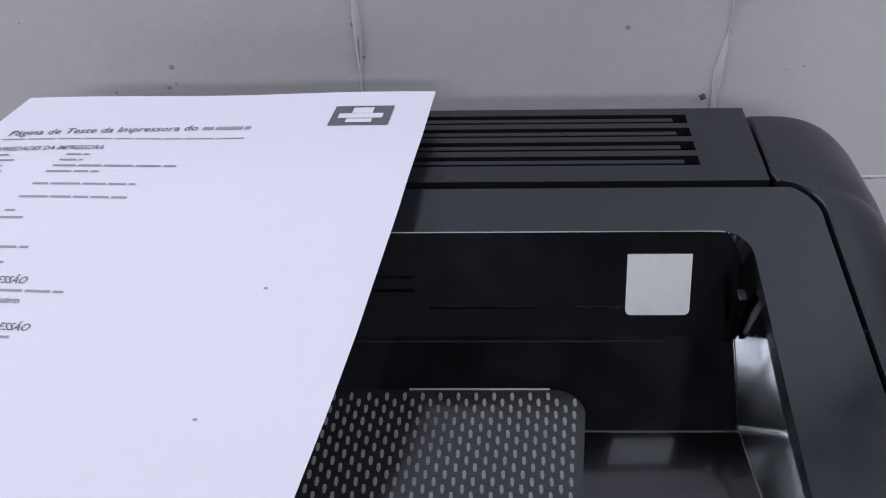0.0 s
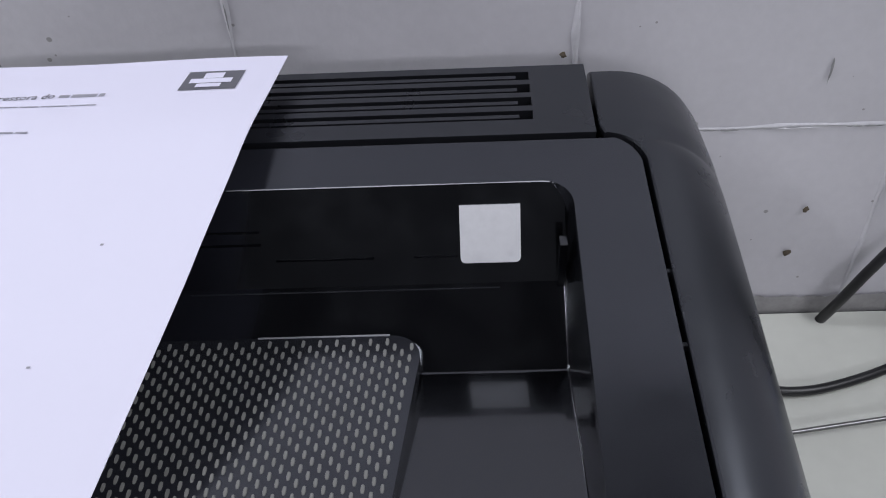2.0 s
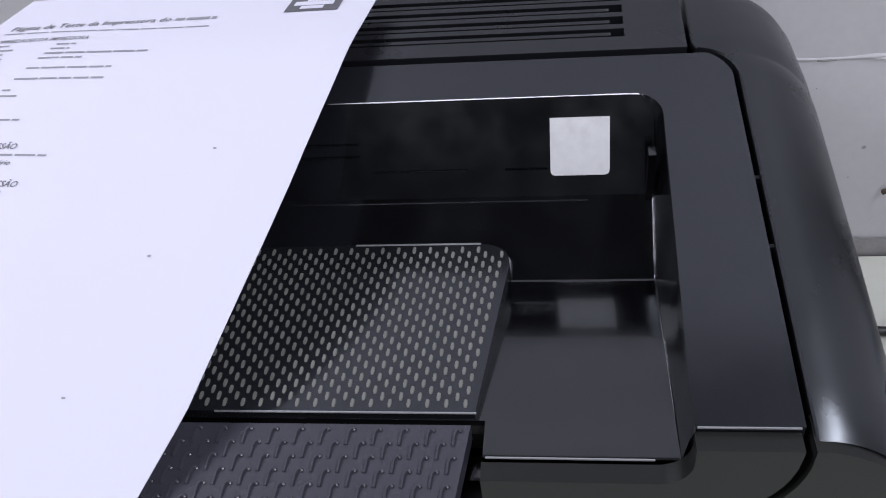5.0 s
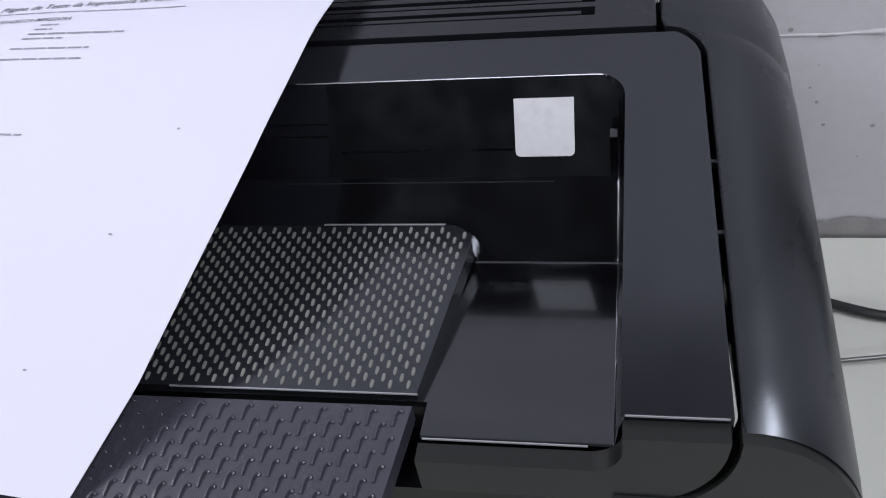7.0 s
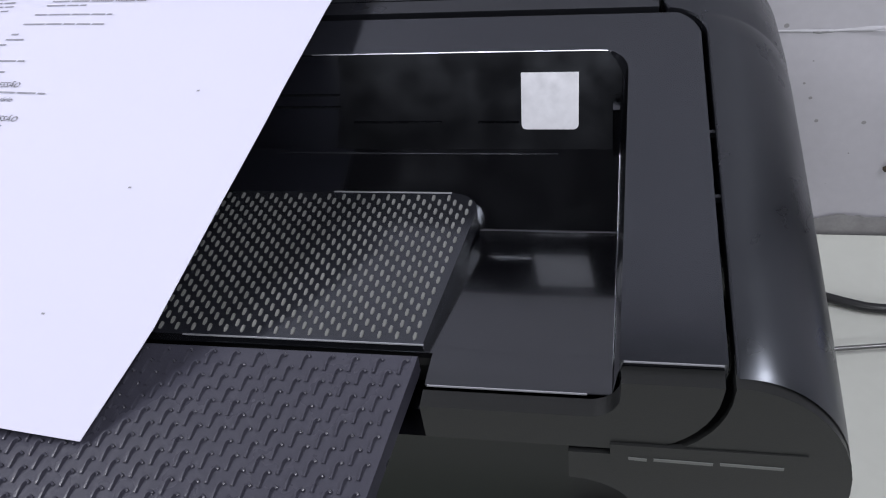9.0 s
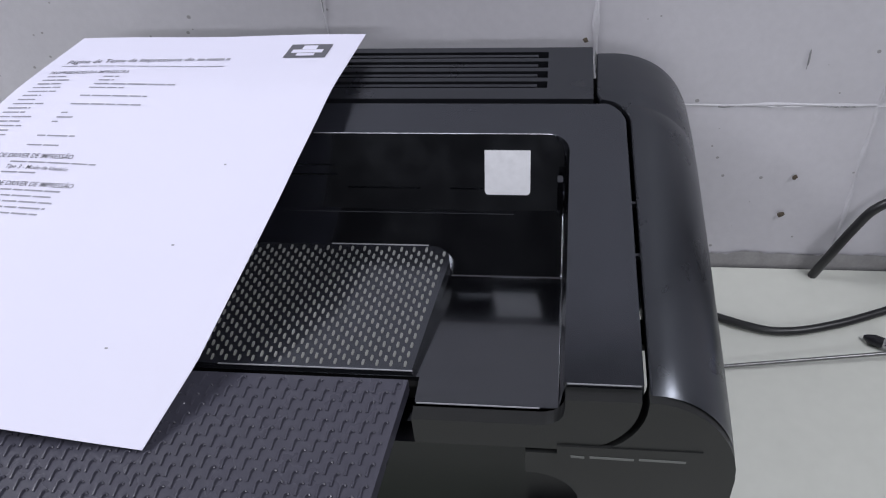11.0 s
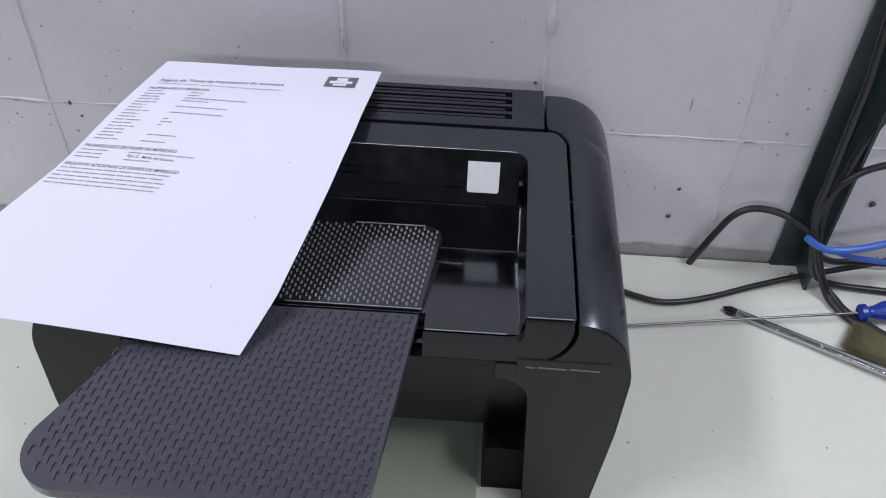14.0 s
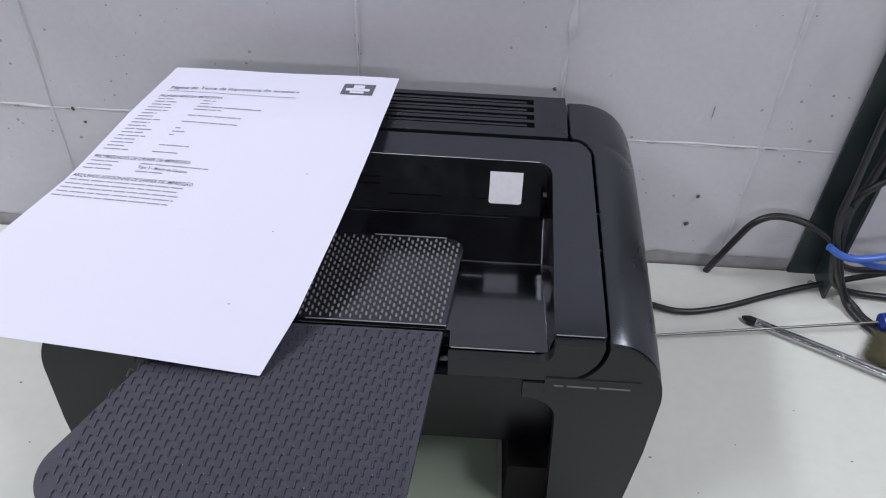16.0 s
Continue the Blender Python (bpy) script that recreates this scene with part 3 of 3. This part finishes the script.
def hook(bm, x, y, z):
    """A small embossed hook: a straight rib with a bent head."""
    line = [(-0.0013, -0.0036), (-0.0009, 0.0012), (-0.0003, 0.0026), (0.0007, 0.0030), (0.0015, 0.0023)]
    w = 0.00055
    rings = []
    for i, (a, b) in enumerate(line):
        p, q = line[max(0, i - 1)], line[min(len(line) - 1, i + 1)]
        d = Vector((q[0] - p[0], q[1] - p[1])).normalized()
        nx, ny = -d.y, d.x
        end = 0.5 if i in (0, len(line) - 1) else 1
        rings.append([bm.verts.new((x + a + nx * w * s, y + b + ny * w * s, z + zz * end)) for s, zz in ((-1.45, -0.0001), (-0.75, 0.0014), (0.75, 0.0014), (1.45, -0.0001))])
    for a, b in zip(rings, rings[1:]):
        for k in range(3):
            bm.faces.new((a[k], a[k + 1], b[k + 1], b[k]))


printer()


# ---- the printed sheet ----
PAGE_W, PAGE_H = 0.21, 0.297
RIGHT = ((0.2325, -0.004), (0.196, -0.012), (0.16, -0.0215), (0.12, -0.034), (0.08, -0.0455), (0.014, -0.066), (-0.031, -0.0855))
LEFT = ((0.2285, -0.188), (0.19, -0.205), (0.15, -0.225), (0.107, -0.247), (0.06, -0.277), (0.02, -0.299), (-0.02, -0.32))


def edge_at(rows, y):
    for (y0, x0), (y1, x1) in zip(rows, rows[1:]):
        if y >= y1 or y1 == rows[-1][0]:
            return x0 + (x1 - x0) * (y - y0) / (y1 - y0)


LIFT = (0.008, 0.013, 0.013, 0.011, 0.006, 0.0)      # how far the curled sheet arches up, from its top to its foot


def sheet(px, py, off=0.0):
    """A point of the sheet: px from its left edge, py from its top, in metres of the page."""
    u, v = 1 - px / PAGE_W, py / PAGE_H
    yr, yl = 0.2325 - 0.2635 * v, 0.2285 - 0.2485 * v
    x = edge_at(RIGHT, yr) * (1 - u) + edge_at(LEFT, yl) * u
    y = yr * (1 - u) + yl * u
    d = 0.178 - y
    fall = d if d > 0.02 else 0 if d < -0.02 else (d + 0.02) ** 2 / 0.08
    z = 0.2415 + 0.001 * u - fall * (0.255 - 0.085 * u) + 0.0004 * math.sin(9 * u + 4 * v)
    k = min(4.999, 5 * v)
    i = int(k)
    lift = LIFT[i] + (LIFT[i + 1] - LIFT[i]) * (k - i)
    back = 0.005 * max(0.0, 1 - 2.2 * v)
    return Vector((x + lift * (0.2 + 0.5 * u) - back - 0.003 * (1 - 2 * v), y - lift * (1.1 + 2.2 * (y - 0.1)) + back, z + lift + off))


def page():
    bm = bmesh.new()
    nu, nv = 24, 34
    top = [[bm.verts.new(sheet(PAGE_W * i / nu, PAGE_H * j / nv)) for i in range(nu + 1)] for j in range(nv + 1)]
    low = [[bm.verts.new(sheet(PAGE_W * i / nu, PAGE_H * j / nv, -0.00025)) for i in range(nu + 1)] for j in range(nv + 1)]
    for j in range(nv):
        for i in range(nu):
            bm.faces.new((top[j][i], top[j][i + 1], top[j + 1][i + 1], top[j + 1][i]))
            bm.faces.new((low[j][i], low[j + 1][i], low[j + 1][i + 1], low[j][i + 1]))
    rim = [(0, i) for i in range(nu)] + [(j, nu) for j in range(nv)] + [(nv, i) for i in range(nu, 0, -1)] + [(j, 0) for j in range(nv, 0, -1)]
    for a, b in zip(rim, rim[1:] + rim[:1]):
        bm.faces.new((top[a[0]][a[1]], low[a[0]][a[1]], low[b[0]][b[1]], top[b[0]][b[1]]))
    ob = mesh_object("test_page", bm, MAT_PAPER, smooth=60)
    tagged(ob, "white printed test page lying across the printer", "paper")
    return ob


PAGE = page()


def ink_rect(bm, x, y, w, h, off=0.0003):
    n = max(1, int(w / 0.008))
    rows = [[bm.verts.new(sheet(x + w * i / n, y + h * j, off)) for i in range(n + 1)] for j in (0, 1)]
    for i in range(n):
        bm.faces.new((rows[0][i], rows[0][i + 1], rows[1][i + 1], rows[1][i]))


def ink_text(name, text, x0, y0, x1, y1, size):
    """Lettering laid onto the sheet: baseline from (x0, y0) to (x1, y1)."""
    cu = bpy.data.curves.new(name, "FONT")
    cu.body, cu.size, cu.resolution_u, cu.offset = text, 1.0, 2, 0.004
    tmp = new(name, cu)
    me = bpy.data.meshes.new_from_object(tmp.evaluated_get(bpy.context.evaluated_depsgraph_get()))
    bpy.data.objects.remove(tmp)
    wide = max(v.co.x for v in me.vertices)
    for v in me.vertices:
        f = v.co.x / wide
        v.co = sheet(x0 + (x1 - x0) * f, y0 + (y1 - y0) * f - v.co.y * size, 0.0003)
    me.materials.clear()
    me.materials.append(MAT_INK)
    ob = new(name, me)
    ob.parent = PAGE


def margin(y):
    """Left border of the print, which follows the curl of the sheet."""
    return 0.0125 - 0.0105 * min(1, max(0, (y - 0.034) / 0.109))


def printed_page():
    # picture of a printer in a dark box
    bm = bmesh.new()
    ink_rect(bm, 0.163, 0.0128, 0.029, 0.0158)
    part("icon_box", bm, MAT_INK, PAGE, "dark grey icon box", smooth=0)
    for x, y, w, h in ((0.1725, 0.0148, 0.010, 0.0045), (0.1665, 0.0195, 0.0215, 0.0038), (0.171, 0.0238, 0.0125, 0.003)):
        bm = bmesh.new()
        ink_rect(bm, x, y, w, h, 0.0006)
        part("icon_shape", bm, MAT_PAPER, PAGE, "white shape of the icon", smooth=0)
    ink_text("title", "P\u00e1gina de Teste da Impressora do", 0.0131, 0.0341, 0.1012, 0.0302, 0.0062)
    ink_text("heading", "PROPRIEDADES DA IMPRESSORA", 0.0103, 0.0463, 0.0652, 0.0451, 0.0044)
    ink_text("heading", "PROPRIEDADES DE DRIVER DE IMPRESS\u00c3O", 0.0043, 0.1220, 0.0785, 0.1216, 0.0050)
    ink_text("heading", "ARQUIVOS ADICIONAIS DE DRIVER DE IMPRESS\u00c3O", 0.0021, 0.1435, 0.0922, 0.1436, 0.0050)
    ink_text("print_line", "Tipo 3 - Modo de Usu\u00e1rio", 0.0430, 0.1300, 0.0814, 0.1310, 0.0042)
    rng = random.Random(3)
    bars = [(0.1035, 0.0262, 0.023, 0.0046), (0.0125, 0.0362, 0.114, 0.0014)]
    ends = {0: 0.0617, 1: 0.061, 2: 0.105, 3: 0.073, 5: 0.0933, 7: 0.0939, 9: 0.0513, 10: 0.057, 11: 0.05, 14: 0.069, 16: 0.064}
    for i in range(17):
        y = 0.0478 + i * 0.0039
        bars.append((margin(y) + 0.0005, y, rng.uniform(0.012, 0.024), 0.0021))
        if i in ends:
            x = 0.051 - 0.0068 * i / 16
            bars.append((x, y, ends[i] - x, 0.0021))
    for i, w in enumerate((0.052, 0.0, 0.021)):
        y = 0.1238 + i * 0.0041
        bars.append((margin(y) + 0.0005, y, rng.uniform(0.018, 0.022), 0.0021))
        if w:
            bars.append((0.0432, y, w, 0.0021))
    for i in range(5):
        bars.append((0.0028, 0.1455 + i * 0.0044, 0.084 + rng.uniform(-0.002, 0.003), 0.0022))
    for x, y, w, h in bars:
        bm = bmesh.new()
        # words with gaps between them
        end = x + w
        while x < end - 0.001:
            ww = min(rng.uniform(0.005, 0.014), end - x)
            ink_rect(bm, x, y + h * 0.3, ww, h * 0.5)
            x += ww + 0.0011
        part("print_line", bm, MAT_PRINTLINE, PAGE, "unreadable printed line", smooth=0)
    for x, y in ((0.1693, 0.12), (0.1674, 0.177), (0.1663, 0.2444)):
        bm = bmesh.new()
        ink_rect(bm, x, y, 0.0013, 0.0009)
        part("toner_speck", bm, MAT_PRINTLINE, PAGE, smooth=0)

printed_page()


# ---- the things beside the printer ----
def steel_post():
    t = thing("steel_post", "dark green steel angle post standing by the wall", "post", at=(0.42, 0.26, 0))
    for dims in ((0.392, 0.4225, WALL_Y - 0.006, WALL_Y - 0.003), (0.4195, 0.4225, WALL_Y - 0.04, WALL_Y - 0.006)):
        bm = bmesh.new()
        box(bm, dims[0], dims[1], dims[2], dims[3], 0, 1.2)
        bevel(bm, 0.0007)
        part("flange", bm, MAT_POST, t).location = (-0.42, -0.26, 0)


steel_post()


def cable(points, radius, label, mat=MAT_CABLE):
    bm = bmesh.new()
    tube(bm, points, radius)
    tagged(mesh_object("cable", bm, mat, smooth=60), label, "cable", "cables")


cable([(0.19, 0.236, 0.005), (0.246, 0.213, 0.0045), (0.277, 0.208, 0.0042), (0.316, 0.217, 0.0042), (0.364, 0.236, 0.0042), (0.405, 0.249, 0.007), (0.447, 0.255, 0.016), (0.49, 0.257, 0.03), (0.56, 0.26, 0.06)], 0.0031,
      "black power cable lying on the table")
cable([(0.306, 0.2705, -0.003), (0.311, 0.264, 0.024), (0.321, 0.261, 0.057), (0.332, 0.26, 0.081), (0.35, 0.259, 0.092), (0.376, 0.252, 0.092), (0.4, 0.238, 0.084), (0.409, 0.234, 0.06), (0.42, 0.238, 0.03), (0.446, 0.244, 0.008), (0.5, 0.241, 0.005), (0.56, 0.236, 0.005)], 0.0035,
      "black cable arching up against the wall")
cable([(0.383, 0.233, 0.345), (0.391, 0.233, 0.265), (0.392, 0.233, 0.229), (0.394, 0.233, 0.155), (0.395, 0.233, 0.115), (0.405, 0.232, 0.08), (0.418, 0.234, 0.045), (0.436, 0.236, 0.014), (0.447, 0.225, 0.006), (0.458, 0.207, 0.0045), (0.5, 0.17, 0.0045)], 0.0034,
      "black cable running down the post")
cable([(0.46, 0.246, 0.31), (0.43, 0.246, 0.235), (0.416, 0.244, 0.188), (0.412, 0.242, 0.158), (0.406, 0.241, 0.118), (0.412, 0.24, 0.075), (0.425, 0.238, 0.036), (0.438, 0.229, 0.009), (0.446, 0.214, 0.005), (0.456, 0.2, 0.0045), (0.49, 0.16, 0.0045)], 0.004,
      "thick black cable hanging down beside the post")
cable([(0.52, 0.245, 0.19), (0.441, 0.24, 0.17), (0.415, 0.238, 0.154), (0.401, 0.236, 0.132), (0.4, 0.2345, 0.1), (0.412, 0.238, 0.062), (0.436, 0.245, 0.04), (0.47, 0.25, 0.036), (0.54, 0.255, 0.03)], 0.0034,
      "black cable looping beside the post")
cable([(0.394, 0.227, 0.087), (0.408, 0.2255, 0.078), (0.424, 0.2255, 0.074), (0.452, 0.228, 0.077), (0.5, 0.234, 0.09)], 0.0036, "bright blue cable tied round the black cables", MAT_BLUETIE)
cable([(0.424, 0.236, 0.066), (0.445, 0.235, 0.058), (0.463, 0.236, 0.054), (0.51, 0.24, 0.045)], 0.003, "short blue cable behind the black ones", MAT_BLUETIE)


def along(a, b):
    """A frame whose z axis runs from a to b."""
    a, b = Vector(a), Vector(b)
    return Matrix.Translation(a) @ (b - a).to_track_quat("Z", "Y").to_matrix().to_4x4(), (b - a).length


def screwdriver(a, b, rod, tip_mat, label, handle_mat, handle_r, shaft_mat):
    m, length = along(a, b)
    t = thing("screwdriver", label, "screwdriver", "screwdrivers", a)
    inv = Matrix.Translation(-Vector(a))
    bm = bmesh.new()
    lathe(bm, [(rod, 0.014), (rod, length)], 16, inv @ m)
    part("shaft", bm, shaft_mat, t, "steel shaft")
    bm = bmesh.new()
    lathe(bm, [(rod * 0.25, 0), (rod * 0.55, 0.002), (rod * 0.98, 0.007), (rod * 0.98, 0.0138)], 12, inv @ m)
    part("tip", bm, tip_mat, t, "dark tip")
    bm = bmesh.new()
    r = handle_r
    lathe(bm, [(r * 0.45, length), (r * 0.8, length + 0.002), (r * 0.85, length + 0.007), (r * 0.55, length + 0.011), (r * 0.6, length + 0.016), (r, length + 0.026), (r, length + 0.075),
               (r * 0.8, length + 0.088), (r * 0.3, length + 0.091)], 16, inv @ m)
    part("handle", bm, handle_mat, t, "blue plastic handle")


screwdriver((0.331, 0.2055, 0.0045), (0.55, 0.092, 0.0095), 0.0042, MAT_TIP, "large cross-point screwdriver with thick steel shaft", MAT_BLUE, 0.0095, MAT_STEEL)
screwdriver((0.2, 0.1687, 0.0045), (0.461, 0.201, 0.0135), 0.0014, MAT_STEEL, "thin long screwdriver with blue handle", MAT_BLUE, 0.0105, MAT_OLDSTEEL)


def brush():
    t = thing("paint_brush", "flat brush with olive-brown bristles lying on the table", "brush", at=(0.43, 0.165, 0.0))
    rng = random.Random(5)
    a, b = Vector((0.445, 0.18, 0.006)), Vector((0.53, 0.125, 0.008))
    way = (b - a).normalized()
    side = Vector((-way.y, way.x, 0))
    bm = bmesh.new()
    for _ in range(1500):
        s, h = rng.uniform(-1, 1), rng.uniform(0, 1)
        tip = a + side * (s * 0.0185) + Vector((0, 0, h * 0.011 - 0.005)) + way * rng.uniform(-0.002, 0.008) + side * rng.uniform(-0.003, 0.003)
        root = a + way * 0.05 + side * (s * 0.013) + Vector((0, 0, h * 0.008 - 0.003))
        u = side * 0.0005
        w = Vector((0, 0, 0.0005))
        v = [bm.verts.new(p) for p in (root + u, root - u, root + w, tip)]
        for f in ((0, 1, 3), (1, 2, 3), (2, 0, 3), (0, 2, 1)):
            bm.faces.new([v[i] for i in f])
    ob = part("bristles", bm, MAT_BRISTLE, t, "olive-brown bristles", smooth=0)
    ob.location = -t.location
    ob["kind"] = "stuff"
    bm = bmesh.new()
    prism(bm, [(-0.0135, 0), (0.0135, 0), (0.0135, 0.03), (-0.0135, 0.03)], lambda q: a + way * (0.048 + q[1]) + side * q[0] + Vector((0, 0, 0.006)), (0, 0, -0.011))
    bevel(bm, 0.002)
    part("ferrule", bm, MAT_STEEL, t, "metal ferrule").location = -t.location
    bm = bmesh.new()
    prism(bm, [(-0.011, 0), (0.011, 0), (0.007, 0.06), (0.009, 0.1), (-0.009, 0.1), (-0.007, 0.06)], lambda q: a + way * (0.078 + q[1]) + side * q[0] + Vector((0, 0, 0.005)), (0, 0, -0.01))
    bevel(bm, 0.003, 3)
    part("handle", bm, MAT_BLUE, t, "blue handle").location = -t.location


brush()
